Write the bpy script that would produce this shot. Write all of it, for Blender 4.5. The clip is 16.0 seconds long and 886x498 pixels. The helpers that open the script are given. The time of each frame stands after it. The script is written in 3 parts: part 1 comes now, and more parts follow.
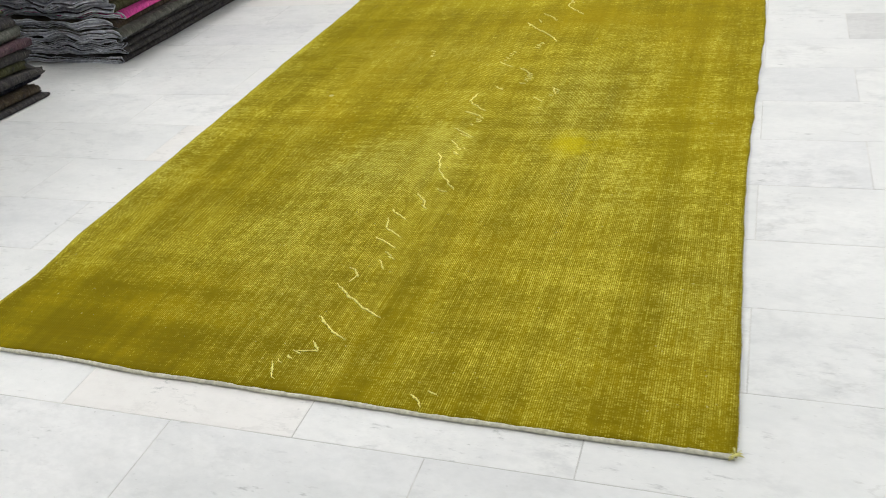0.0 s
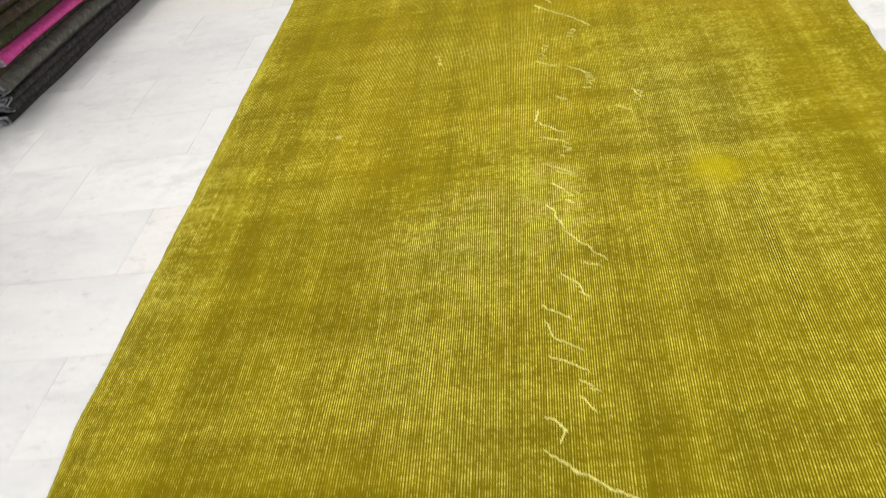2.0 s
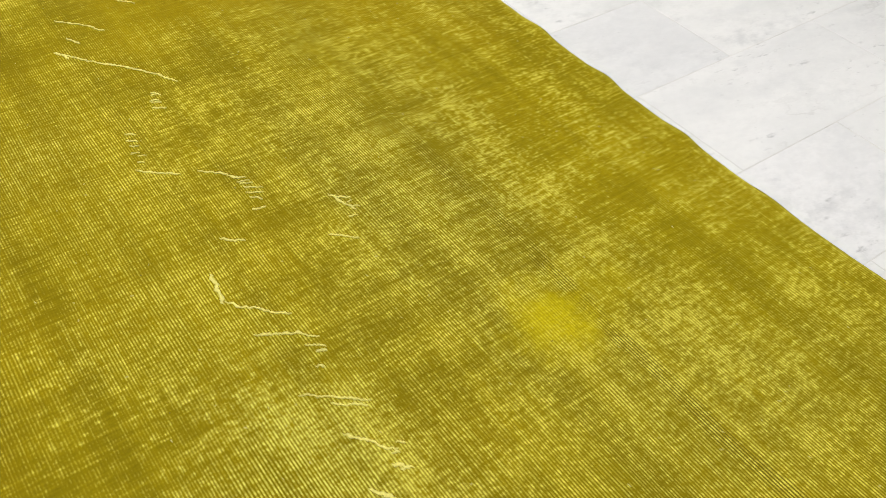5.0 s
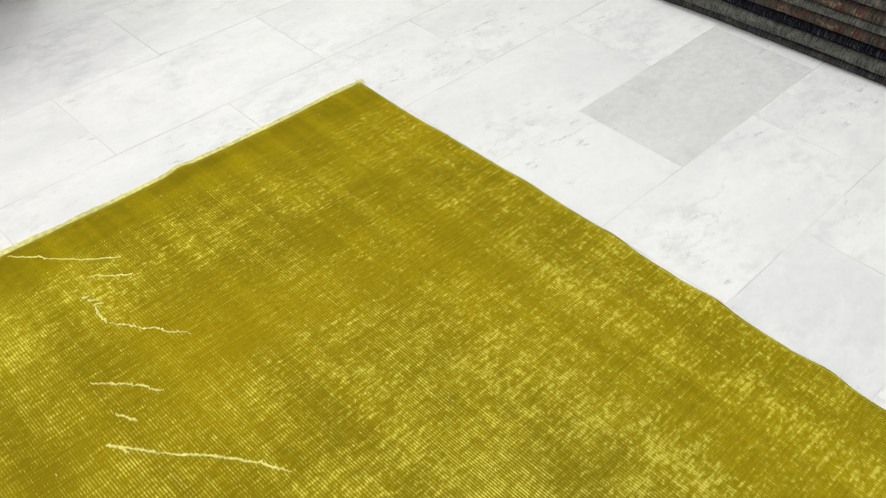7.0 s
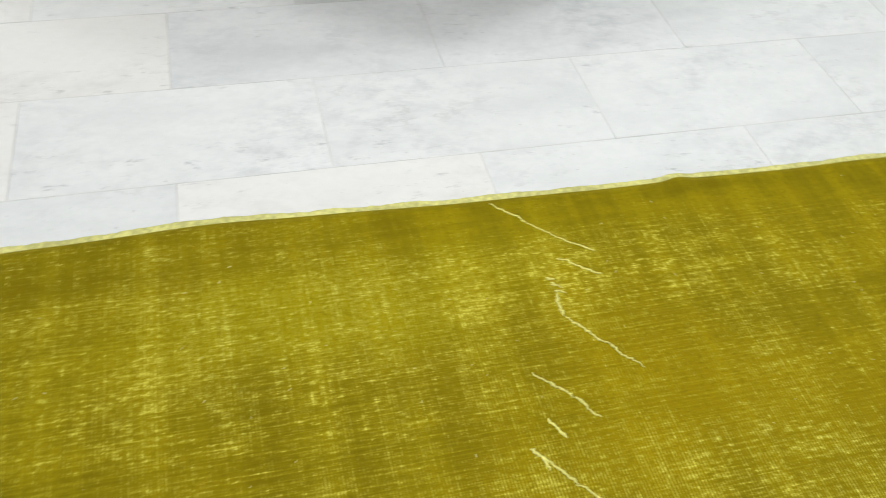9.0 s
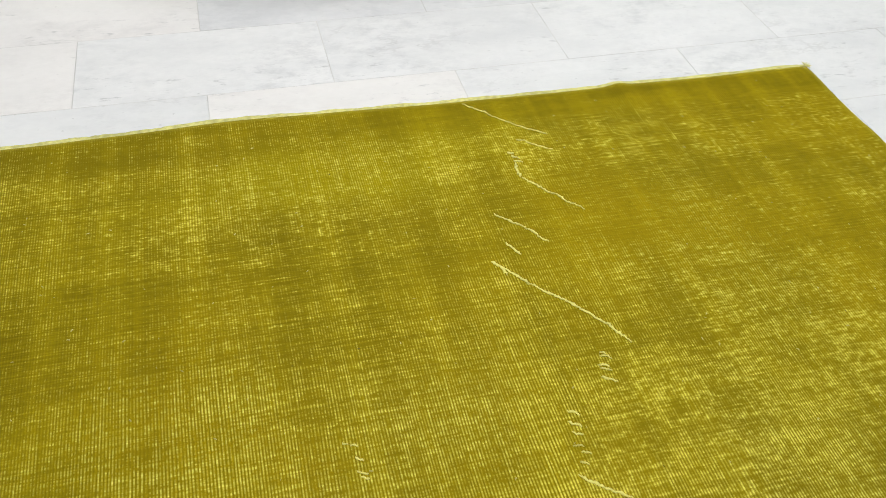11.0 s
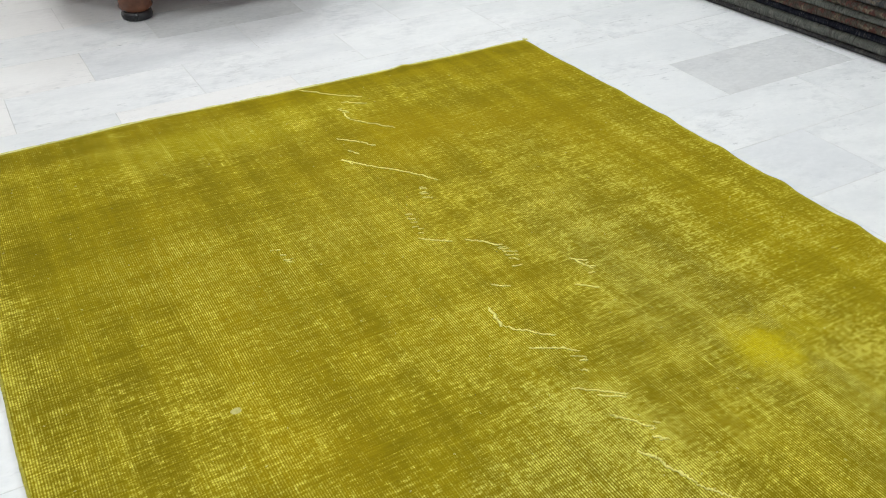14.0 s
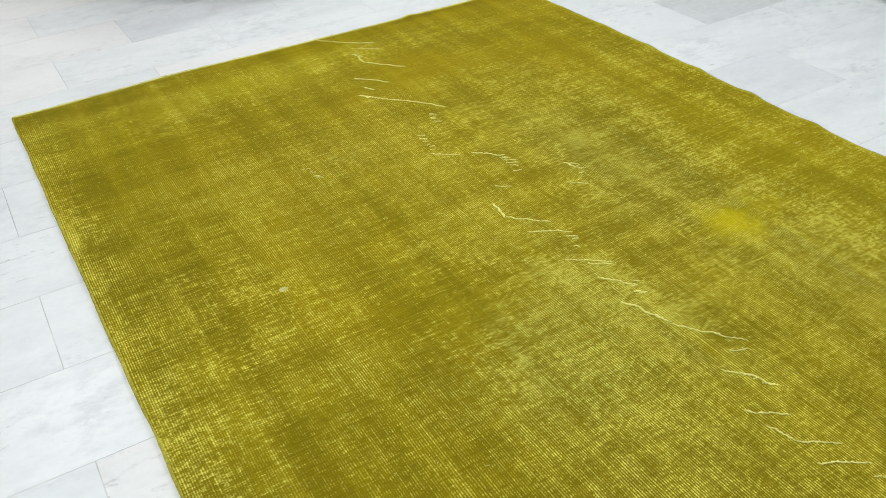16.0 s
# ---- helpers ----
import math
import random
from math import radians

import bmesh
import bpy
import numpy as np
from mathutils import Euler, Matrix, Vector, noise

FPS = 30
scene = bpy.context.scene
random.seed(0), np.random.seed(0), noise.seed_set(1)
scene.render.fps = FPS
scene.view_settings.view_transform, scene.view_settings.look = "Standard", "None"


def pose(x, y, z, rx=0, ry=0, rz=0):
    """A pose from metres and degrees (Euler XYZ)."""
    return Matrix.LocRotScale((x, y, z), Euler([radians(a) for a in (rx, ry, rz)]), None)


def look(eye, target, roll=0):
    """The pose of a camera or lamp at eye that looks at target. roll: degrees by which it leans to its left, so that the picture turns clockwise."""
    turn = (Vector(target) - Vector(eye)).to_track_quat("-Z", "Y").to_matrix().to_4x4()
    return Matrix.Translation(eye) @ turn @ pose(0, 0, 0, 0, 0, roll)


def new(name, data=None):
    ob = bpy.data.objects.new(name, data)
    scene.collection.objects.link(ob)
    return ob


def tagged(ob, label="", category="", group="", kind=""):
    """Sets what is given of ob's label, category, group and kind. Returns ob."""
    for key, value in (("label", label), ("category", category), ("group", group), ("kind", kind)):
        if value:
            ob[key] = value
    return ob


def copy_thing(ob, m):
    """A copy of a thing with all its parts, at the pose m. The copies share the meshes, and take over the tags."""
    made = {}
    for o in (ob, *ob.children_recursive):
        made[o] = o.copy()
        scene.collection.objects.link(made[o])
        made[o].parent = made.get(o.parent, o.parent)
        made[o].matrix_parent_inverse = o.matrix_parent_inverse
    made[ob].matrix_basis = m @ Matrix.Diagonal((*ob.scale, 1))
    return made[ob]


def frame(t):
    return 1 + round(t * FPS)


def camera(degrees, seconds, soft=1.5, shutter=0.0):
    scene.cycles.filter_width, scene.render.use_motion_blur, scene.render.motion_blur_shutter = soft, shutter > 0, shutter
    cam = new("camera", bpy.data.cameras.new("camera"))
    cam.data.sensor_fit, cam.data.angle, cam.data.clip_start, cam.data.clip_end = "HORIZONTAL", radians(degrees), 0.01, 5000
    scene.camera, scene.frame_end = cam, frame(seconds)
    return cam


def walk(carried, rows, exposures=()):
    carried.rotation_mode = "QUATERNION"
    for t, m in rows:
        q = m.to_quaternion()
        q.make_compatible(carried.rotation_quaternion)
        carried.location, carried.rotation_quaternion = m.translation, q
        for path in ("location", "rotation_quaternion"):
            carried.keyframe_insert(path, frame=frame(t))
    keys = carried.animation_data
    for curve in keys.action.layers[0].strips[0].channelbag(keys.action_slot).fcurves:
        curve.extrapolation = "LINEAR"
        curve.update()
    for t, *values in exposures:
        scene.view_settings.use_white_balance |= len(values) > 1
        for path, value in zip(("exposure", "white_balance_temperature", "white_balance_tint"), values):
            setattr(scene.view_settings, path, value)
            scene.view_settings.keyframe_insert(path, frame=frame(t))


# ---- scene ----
cam = camera(52.9, 16.0, soft=0.9, shutter=0.25)
PATH = [
    (0, (-0.033, -4.398, 1.286), (-0.677, -2.815, 0.246), -8.0),
    (0.5, (-0.298, -4.22, 1.229), (-0.905, -2.69, 0.095), -7.7),
    (1, (-0.586, -4.132, 1.209), (-1.077, -2.638, -0.026), -8.2),
    (1.5, (-0.81, -3.993, 1.226), (-1.182, -2.451, 0.008), -9.6),
    (2, (-0.97, -3.728, 1.242), (-1.26, -2.123, 0.084), -11.2),
    (2.5, (-1.093, -3.536, 1.257), (-1.053, -1.83, 0.214), -7.1),
    (3, (-1.205, -3.33, 1.271), (-0.848, -1.668, 0.217), -3.4),
    (3.2, (-1.218, -3.245, 1.268), (-0.765, -1.608, 0.211), -2.6),
    (5.3, (-1.362, -2.264, 1.146), (-0.499, -1.172, -0.291), 3.3),
    (5.5, (-1.337, -2.143, 1.154), (-0.509, -1.029, -0.286), 1.9),
    (6, (-1.302, -1.93, 1.18), (-0.432, -0.805, -0.226), 1.1),
    (6.5, (-1.301, -1.715, 1.217), (-0.308, -0.655, -0.158), 1.3),
    (7, (-1.25, -1.511, 1.245), (-0.205, -0.495, -0.125), 1.6),
    (7.5, (-1.142, -1.307, 1.221), (-0.182, -0.272, -0.196), 1.3),
    (8, (-1.136, -1.202, 1.167), (-0.28, -0.115, -0.278), 2.6),
    (8.5, (-1.269, -1.169, 1.166), (-0.602, 0.046, -0.276), 5.3),
    (9, (-1.412, -1.193, 1.178), (-0.985, 0.129, -0.261), 5.9),
    (9.2, (-1.456, -1.228, 1.183), (-1.083, 0.116, -0.251), 6.4),
    (11.3, (-1.483, -1.816, 1.19), (-1.037, -0.393, -0.143), 1.8),
    (11.5, (-1.514, -1.887, 1.209), (-1.017, -0.456, -0.097), 1.6),
    (12, (-1.599, -2.054, 1.206), (-0.965, -0.61, -0.024), 1.5),
    (12.5, (-1.631, -2.258, 1.215), (-0.92, -0.81, 0.033), 1.2),
    (13, (-1.685, -2.483, 1.227), (-0.968, -1.019, 0.068), 0.8),
    (13.5, (-1.771, -2.593, 1.239), (-1.006, -1.129, 0.11), 0.0),
    (14, (-1.902, -2.71, 1.234), (-1.091, -1.257, 0.124), -0.7),
    (14.5, (-1.96, -2.824, 1.226), (-1.204, -1.35, 0.105), -1.3),
    (15, (-1.986, -2.968, 1.231), (-1.278, -1.462, 0.122), -2.6),
    (15.5, (-2.012, -3.039, 1.238), (-1.282, -1.547, 0.125), -3.6),
    (16, (-2.084, -3.044, 1.246), (-1.314, -1.593, 0.106), -4.0),
]
walk(cam, [(t, look(eye, target, roll)) for t, eye, target, roll in PATH], exposures=[
    (0, 0.05, 6500, 9), (0.5, 0.02, 6500, 9), (1, -0.17, 6450, 9), (1.5, -0.02, 6600, 10), (2, 0.14, 6700, 11), (2.5, 0.08, 6600, 10),
    (3, 0.06, 6550, 10), (3.2, -0.03, 6550, 10), (5.3, 0.12, 6700, 11), (5.5, 0.13, 6700, 11), (6, 0.11, 6650, 11), (6.5, 0.08, 6600, 10), (7, 0.07, 6550, 9), (7.5, -0.03, 6500, 9), (8.5, -0.05, 6400, 7), (9, -0.05, 6350, 6), (11.5, 0, 6400, 9),
    (13.5, 0.02, 6250, 8), (16, -0.02, 6150, 6)])


# ---- world and light ----
world = bpy.data.worlds.new("world")
scene.world = world
world.use_nodes = True
world.node_tree.nodes["Background"].inputs[0].default_value = (0.8, 0.85, 1.0, 1)
world.node_tree.nodes["Background"].inputs[1].default_value = 0.05
LAMP_WATTS = (21.0, 22.5, 31.0)
CEILING_Z = 3.0
LAMP_X = (-5.0, -2.5, 0.9)
LAMP_Y = (-3.4, -0.6, 2.1)
LAMP_TINT = (
    ((0.97, 0.99, 1.0), (1.0, 0.985, 0.965), (1.0, 0.93, 0.885)),
    ((0.97, 0.99, 1.0), (0.985, 0.99, 1.0), (1.0, 0.965, 0.94)),
    ((0.96, 0.985, 1.0), (0.955, 0.985, 1.0), (0.98, 0.99, 1.0)),
)


# ---- materials ----
class Nodes:
    """Short hand for a node tree."""

    def __init__(self, name):
        self.mat = bpy.data.materials.new(name)
        self.mat.use_nodes = True
        self.tree = self.mat.node_tree
        self.bsdf = self.tree.nodes["Principled BSDF"]

    def node(self, kind):
        return self.tree.nodes.new(kind)

    def link(self, a, b):
        self.tree.links.new(a, b)

    def put(self, socket, value):
        if isinstance(value, bpy.types.NodeSocket):
            self.link(value, socket)
        elif isinstance(value, tuple) and len(value) == 3 and socket.type == "RGBA":
            socket.default_value = (*value, 1)
        else:
            socket.default_value = value

    def math(self, op, a, b=0.0, c=0.0, clamp=False):
        n = self.node("ShaderNodeMath")
        n.operation, n.use_clamp = op, clamp
        for i, v in enumerate((a, b, c)):
            self.put(n.inputs[i], v)
        return n.outputs[0]

    def coords(self, kind="Object"):
        return self.node("ShaderNodeTexCoord").outputs[kind]

    def scaled(self, vec, scale, loc=(0, 0, 0), turn=0.0):
        n = self.node("ShaderNodeMapping")
        self.link(vec, n.inputs[0])
        n.inputs["Scale"].default_value = scale
        n.inputs["Location"].default_value = loc
        n.inputs["Rotation"].default_value = (0, 0, turn)
        return n.outputs[0]

    def noise(self, vec, scale=1.0, detail=3.0, rough=0.55):
        n = self.node("ShaderNodeTexNoise")
        self.link(vec, n.inputs["Vector"])
        n.inputs["Scale"].default_value = scale
        n.inputs["Detail"].default_value = detail
        n.inputs["Roughness"].default_value = rough
        return n.outputs["Fac"]

    def step(self, value, lo, hi, to_lo=0.0, to_hi=1.0):
        n = self.node("ShaderNodeMapRange")
        n.interpolation_type = "SMOOTHSTEP"
        self.put(n.inputs[0], value)
        for i, v in enumerate((lo, hi, to_lo, to_hi)):
            n.inputs[i + 1].default_value = v
        return n.outputs[0]

    def mix(self, fac, a, b, kind="MIX"):
        n = self.node("ShaderNodeMix")
        n.data_type, n.blend_type = "RGBA", kind
        self.put(n.inputs[0], fac)
        self.put(n.inputs[6], a)
        self.put(n.inputs[7], b)
        return n.outputs[2]

    def bump(self, height, strength, distance):
        n = self.node("ShaderNodeBump")
        n.inputs["Strength"].default_value = strength
        n.inputs["Distance"].default_value = distance
        self.link(height, n.inputs["Height"])
        self.link(n.outputs[0], self.bsdf.inputs["Normal"])

    def done(self, color, rough, metal=0.0, specular=0.5):
        self.put(self.bsdf.inputs["Base Color"], color)
        self.put(self.bsdf.inputs["Roughness"], rough)
        self.bsdf.inputs["Metallic"].default_value = metal
        self.bsdf.inputs["Specular IOR Level"].default_value = specular
        return self.mat


def marble(name, light, cloud, amount, grain):
    """Polished marble: soft grey clouds, short drifting veins and dark specks, other in each tile."""
    n = Nodes(name)
    info = n.node("ShaderNodeObjectInfo")
    shift = n.node("ShaderNodeVectorMath")
    shift.operation = "ADD"
    n.link(n.coords(), shift.inputs[0])
    far = n.node("ShaderNodeCombineXYZ")
    n.link(n.math("MULTIPLY", info.outputs["Random"], 70.0), far.inputs[0])
    n.link(n.math("MULTIPLY", info.outputs["Random"], 31.0), far.inputs[1])
    n.link(far.outputs[0], shift.inputs[1])
    p = shift.outputs[0]
    turned = n.scaled(p, (1.0, 2.4, 1.0), turn=0.5)
    clouds = n.step(n.noise(turned, 2.2, 5, 0.62), 0.38, 0.78)
    veins = n.math("ABSOLUTE", n.math("SUBTRACT", n.noise(turned, 3.6, 6, 0.62), 0.5))
    veins = n.step(veins, 0.0, 0.022, 1.0, 0.0)
    veins = n.math("MULTIPLY", veins, n.step(n.noise(p, 3.0, 2), 0.54, 0.70))
    # short dark flaws, sparse and in drifts
    flaws = n.step(n.noise(n.scaled(p, (1.0, 2.8, 1.0), turn=0.3), 17.0, 5, 0.72), 0.555, 0.72)
    flaws = n.math("MULTIPLY", flaws, n.step(n.noise(p, 4.0, 3), 0.46, 0.64, 0.04, 1.0))
    specks = n.step(n.noise(n.scaled(p, (1.0, 1.5, 1.0), turn=0.9, loc=(9, 2, 0)), 80.0, 2, 0.5), 0.68, 0.78)
    mottle = n.step(n.noise(n.scaled(p, (1.0, 1.6, 1.0), turn=0.4), 12.0, 6, 0.74), 0.42, 0.68)
    mottle = n.math("MULTIPLY", mottle, n.step(n.noise(p, 2.8, 3), 0.42, 0.66, 0.15, 1.0))
    soft = n.step(n.noise(n.scaled(p, (1.0, 1.4, 1.0), turn=0.4, loc=(4, 4, 0)), 40.0, 4, 0.6), 0.36, 0.66)
    col = n.mix(n.math("MULTIPLY", clouds, amount, clamp=True), light, cloud)
    col = n.mix(n.math("MULTIPLY", soft, grain), col, tuple(c * 0.90 for c in cloud))
    col = n.mix(n.math("MULTIPLY", mottle, amount * 0.95, clamp=True), col, tuple(c * 0.86 for c in cloud))
    col = n.mix(n.math("MULTIPLY", info.outputs["Random"], amount * 0.35), col, cloud)
    col = n.mix(n.math("MULTIPLY", veins, 0.30), col, (0.46, 0.46, 0.45))
    col = n.mix(n.math("MULTIPLY", flaws, 0.75), col, (0.34, 0.35, 0.36))
    col = n.mix(n.math("MULTIPLY", specks, 0.28), col, (0.30, 0.30, 0.30))
    rough = n.step(n.noise(p, 14.0, 4), 0.3, 0.7, 0.34, 0.50)
    n.bump(n.noise(p, 60.0, 3), 0.04, 0.002)
    return n.done(col, rough, specular=0.3)


def plain(name, color, rough, vary=0.12, scale=30.0, bump=0.15, metal=0.0, specular=0.5):
    """A plain surface with grain at two scales."""
    n = Nodes(name)
    p = n.coords()
    dark = tuple(c * (1 - vary) for c in color)
    both = n.math("ADD", n.math("MULTIPLY", n.noise(p, scale, 4), 0.6), n.math("MULTIPLY", n.noise(p, scale * 0.08, 2), 0.4))
    col = n.mix(n.step(both, 0.35, 0.65), dark, color)
    n.bump(n.noise(p, scale * 6, 3), bump, 0.002)
    return n.done(col, n.step(both, 0.3, 0.7, rough * 0.85, rough), metal, specular)


def worn_pile():
    """Overdyed olive-gold nap over fine lengthwise ribs, worn down to pale warps in soft patches."""
    n = Nodes("worn_gold_nap")
    p = n.coords()
    xyz = n.node("ShaderNodeSeparateXYZ")
    n.link(p, xyz.inputs[0])
    x, y = xyz.outputs[0], xyz.outputs[1]

    def centred(value, share):
        return n.math("MULTIPLY", n.math("SUBTRACT", value, 0.5), share)

    def times(a, b):
        return n.math("MULTIPLY", a, b)

    def total(*values):
        out = values[0]
        for v in values[1:]:
            out = n.math("ADD", out, v)
        return out

    # zones have uneven outlines
    wx = n.math("ADD", x, centred(n.noise(p, 3.4, 4, 0.6), 0.30))
    wy = n.math("ADD", y, centred(n.noise(n.scaled(p, (1, 1, 1), loc=(5, 8, 0)), 3.0, 4, 0.6), 0.36))

    def field(cx, cy, rx, ry, share=1.0):
        dx = n.math("POWER", n.math("DIVIDE", n.math("ADD", wx, -cx), rx), 2.0)
        dy = n.math("POWER", n.math("DIVIDE", n.math("ADD", wy, -cy), ry), 2.0)
        return n.step(n.math("SQRT", n.math("ADD", dx, dy)), 0.15, 1.1, share, 0.0)

    def stripe(value, lo, hi, soft):
        return times(n.step(value, lo - soft, lo + soft), n.step(value, hi - soft, hi + soft, 1.0, 0.0))

    # the ribs run along the rug
    drift = centred(n.noise(n.scaled(p, (1, 2.2, 1), loc=(7, 7, 0)), 1.0, 3, 0.6), 0.05)
    along = total(x, centred(n.noise(n.scaled(p, (4, 0.8, 1)), 1.0, 2), 0.030), centred(n.noise(n.scaled(p, (70, 3, 1), loc=(3, 9, 0)), 1.0, 2), 0.0024))
    ribs = n.math("MULTIPLY_ADD", n.math("SINE", times(along, 2 * math.pi / 0.0051)), 0.5, 0.5)
    across = total(y, centred(n.noise(n.scaled(p, (1.2, 5, 1), loc=(2, 6, 0)), 1.0, 2), 0.03))
    wefts = n.math("MULTIPLY_ADD", n.math("SINE", times(across, 2 * math.pi / 0.0049)), 0.5, 0.5)
    near = n.step(wy, -2.3, -1.6, 1.0, 0.0)
    right = times(n.step(wx, -0.66, -0.40), n.math("SUBTRACT", 1.0, near))
    far = n.step(wy, -0.85, -0.30)
    bare = n.noise(n.scaled(p, (2.4, 1.6, 1), loc=(4, 1, 0)), 1.0, 3)
    bare = n.math("MAXIMUM", n.step(bare, 0.30, 0.58, 0.50, 1.0), near)
    bare = times(bare, n.math("MULTIPLY_ADD", right, -0.45, 1.0))
    bare = times(bare, n.math("MULTIPLY_ADD", far, -0.12, 1.0))

    # wear
    coarse = n.noise(n.scaled(p, (6.5, 8.5, 1), loc=(1, 1, 0)), 1.0, 3, 0.6)
    patches = n.noise(n.scaled(p, (27.0, 42.0, 1)), 1.0, 4, 0.62)
    blobs = n.noise(n.scaled(p, (75.0, 130.0, 1), loc=(4, 4, 0)), 1.0, 3, 0.62)
    streaks = n.noise(n.scaled(p, (8.0, 240.0, 1), loc=(2, 2, 0)), 1.0, 3, 0.6)
    columns = n.noise(n.scaled(p, (170.0, 6.0, 1), loc=(8, 3, 0)), 1.0, 3, 0.6)
    grains = n.noise(n.scaled(p, (130.0, 240.0, 1), loc=(5, 1, 0)), 1.0, 2, 0.6)
    lengthwise = n.noise(n.scaled(p, (11.0, 0.45, 1)), 1.0, 4, 0.62)
    crosswise = n.noise(n.scaled(p, (0.8, 9.0, 1), loc=(3, 7, 0)), 1.0, 4, 0.65)
    wear = total(
        n.math("ADD", centred(coarse, 0.15), 0.5), centred(patches, 0.30), centred(blobs, 0.58), centred(grains, 0.26),
        times(centred(streaks, 0.38), n.math("MULTIPLY_ADD", near, -0.70, 1.0)),
        times(centred(columns, 0.22), n.math("MULTIPLY_ADD", near, 0.25, 1.0)),
        centred(crosswise, 0.22), centred(lengthwise, 0.20),
        # most trodden beside the middle and along the folds
        field(-1.18, -1.97, 0.42, 0.46, 0.050), field(-0.66, -1.45, 0.22, 0.70, 0.040), field(-0.45, -1.25, 0.12, 0.95, 0.028),
        field(-1.25, -2.45, 0.60, 0.26, 0.035), field(-0.40, -2.72, 0.40, 0.34, 0.012), field(-0.35, -2.20, 0.45, 0.75, 0.030),
        n.step(x, -1.97, -1.90, 0.045, 0.0))
    kept = total(
        times(n.step(y, -0.15, -0.07, 0.0, 0.16), n.step(wx, -1.40, -0.95, 0.3, 1.0)), n.step(wy, -0.95, -0.40, 0.0, 0.030), n.step(y, -3.08, -2.96, 0.06, 0.0), field(-1.85, -2.92, 0.85, 0.36, 0.17),
        field(-1.80, -0.75, 0.26, 0.70, 0.080), field(-1.36, -1.70, 0.22, 0.26, 0.080), field(-0.78, -0.50, 0.36, 0.20, 0.05),
        field(-1.68, -2.00, 0.38, 0.70, 0.055), field(-1.35, -0.58, 0.65, 0.20, 0.04), field(-1.35, -1.20, 0.35, 0.35, 0.03),
        times(stripe(x, -0.90, -0.782, 0.014), n.step(y, -2.75, -2.35, 0.06, 0.0)), times(stripe(x, -0.33, -0.22, 0.03), 0.045))
    wear = n.math("SUBTRACT", wear, n.math("MULTIPLY_ADD", right, 0.014, kept))
    worn = n.step(wear, 0.475, 0.640)
    line = n.step(ribs, 0.28, 0.80)
    knots = n.step(wefts, 0.15, 0.70)
    cover = n.math("SUBTRACT", 1.0, times(n.math("SUBTRACT", 1.0, line), times(bare, 0.96)))
    cover = times(cover, n.math("SUBTRACT", 1.0, times(n.math("SUBTRACT", 1.0, knots), n.math("MULTIPLY_ADD", near, -0.10, 0.11))))
    # the warps show faintly wherever the nap is thin
    thin = times(times(n.step(wear, 0.37, 0.55, 0.0, 0.54), n.math("MULTIPLY", bare, n.math("MULTIPLY_ADD", near, 0.15, 0.85))), n.step(columns, 0.35, 0.6, 0.45, 1.0))
    worn = n.math("MAXIMUM", times(worn, cover), times(thin, line))
    worn = times(worn, n.step(grains, 0.30, 0.60, 0.72, 1.0))

    # dyed ground
    tone = total(times(lengthwise, 0.55), times(crosswise, 0.42), centred(coarse, 0.22), centred(patches, 0.16))
    ground = n.mix(n.step(tone, 0.36, 0.62), (0.205, 0.158, 0.003), (0.345, 0.268, 0.004))
    amber = n.step(n.noise(n.scaled(p, (2.3, 2.0, 1), loc=(9, 2, 0)), 1.0, 3), 0.48, 0.68, 0.0, 0.45)
    amber = n.math("MINIMUM", total(amber, field(-1.60, -1.10, 0.26, 0.85, 0.65), field(-0.75, -0.50, 0.42, 0.24, 0.7), field(-0.35, -0.62, 0.30, 0.3, 0.35), field(-1.15, -0.95, 0.35, 0.45, 0.35)), 1.0)
    ground = n.mix(times(amber, 0.55), ground, (0.415, 0.285, 0.003))
    lemon = n.math("MINIMUM", total(field(-1.30, -0.22, 0.55, 0.15, 0.7), field(-0.20, -1.70, 0.26, 0.7, 0.30), field(-0.40, -2.30, 0.50, 0.85, 0.15)), 1.0)
    ground = n.mix(times(lemon, 0.55), ground, (0.46, 0.39, 0.006))
    olive = n.math("MINIMUM", total(
        field(-1.85, -2.95, 1.05, 0.50, 0.95), field(-1.80, -0.75, 0.28, 0.75, 0.60), field(-1.36, -1.70, 0.24, 0.30, 0.45), n.step(y, -0.15, -0.07, 0.0, 0.35), field(-1.40, -0.56, 0.75, 0.28, 0.55), field(-1.30, -1.15, 0.35, 0.30, 0.30), field(-1.72, -2.00, 0.42, 0.70, 0.60), field(-1.45, -2.35, 0.40, 0.40, 0.40), field(-1.78, -1.30, 0.32, 0.50, 0.55), n.step(y, -3.08, -2.85, 0.40, 0.0),
        times(stripe(x, -0.90, -0.782, 0.014), n.step(y, -2.75, -2.35, 0.35, 0.0)), times(stripe(x, -0.33, -0.22, 0.03), 0.40), times(stripe(n.math("ADD", x, drift), -1.025, -0.985, 0.015), times(n.step(y, -2.3, -2.0), n.step(y, -0.7, -0.4, 0.55, 0.0)))), 1.0)
    olive = times(olive, n.step(n.math("ADD", crosswise, lengthwise), 0.8, 1.2, 1.0, 0.45))
    ground = n.mix(times(olive, 0.85), ground, (0.155, 0.118, 0.002))
    ground = n.mix(times(times(n.math("SUBTRACT", 1.0, ribs), bare), n.step(wear, 0.34, 0.54, 0.14, 0.64)), ground, (0.125, 0.096, 0.002))
    ground = n.mix(times(n.step(streaks, 0.40, 0.72, 0.0, 0.30), times(n.math("MULTIPLY_ADD", near, -0.8, 1.0), n.step(y, -0.15, -0.07, 1.0, 0.15))), ground, (0.46, 0.375, 0.010))
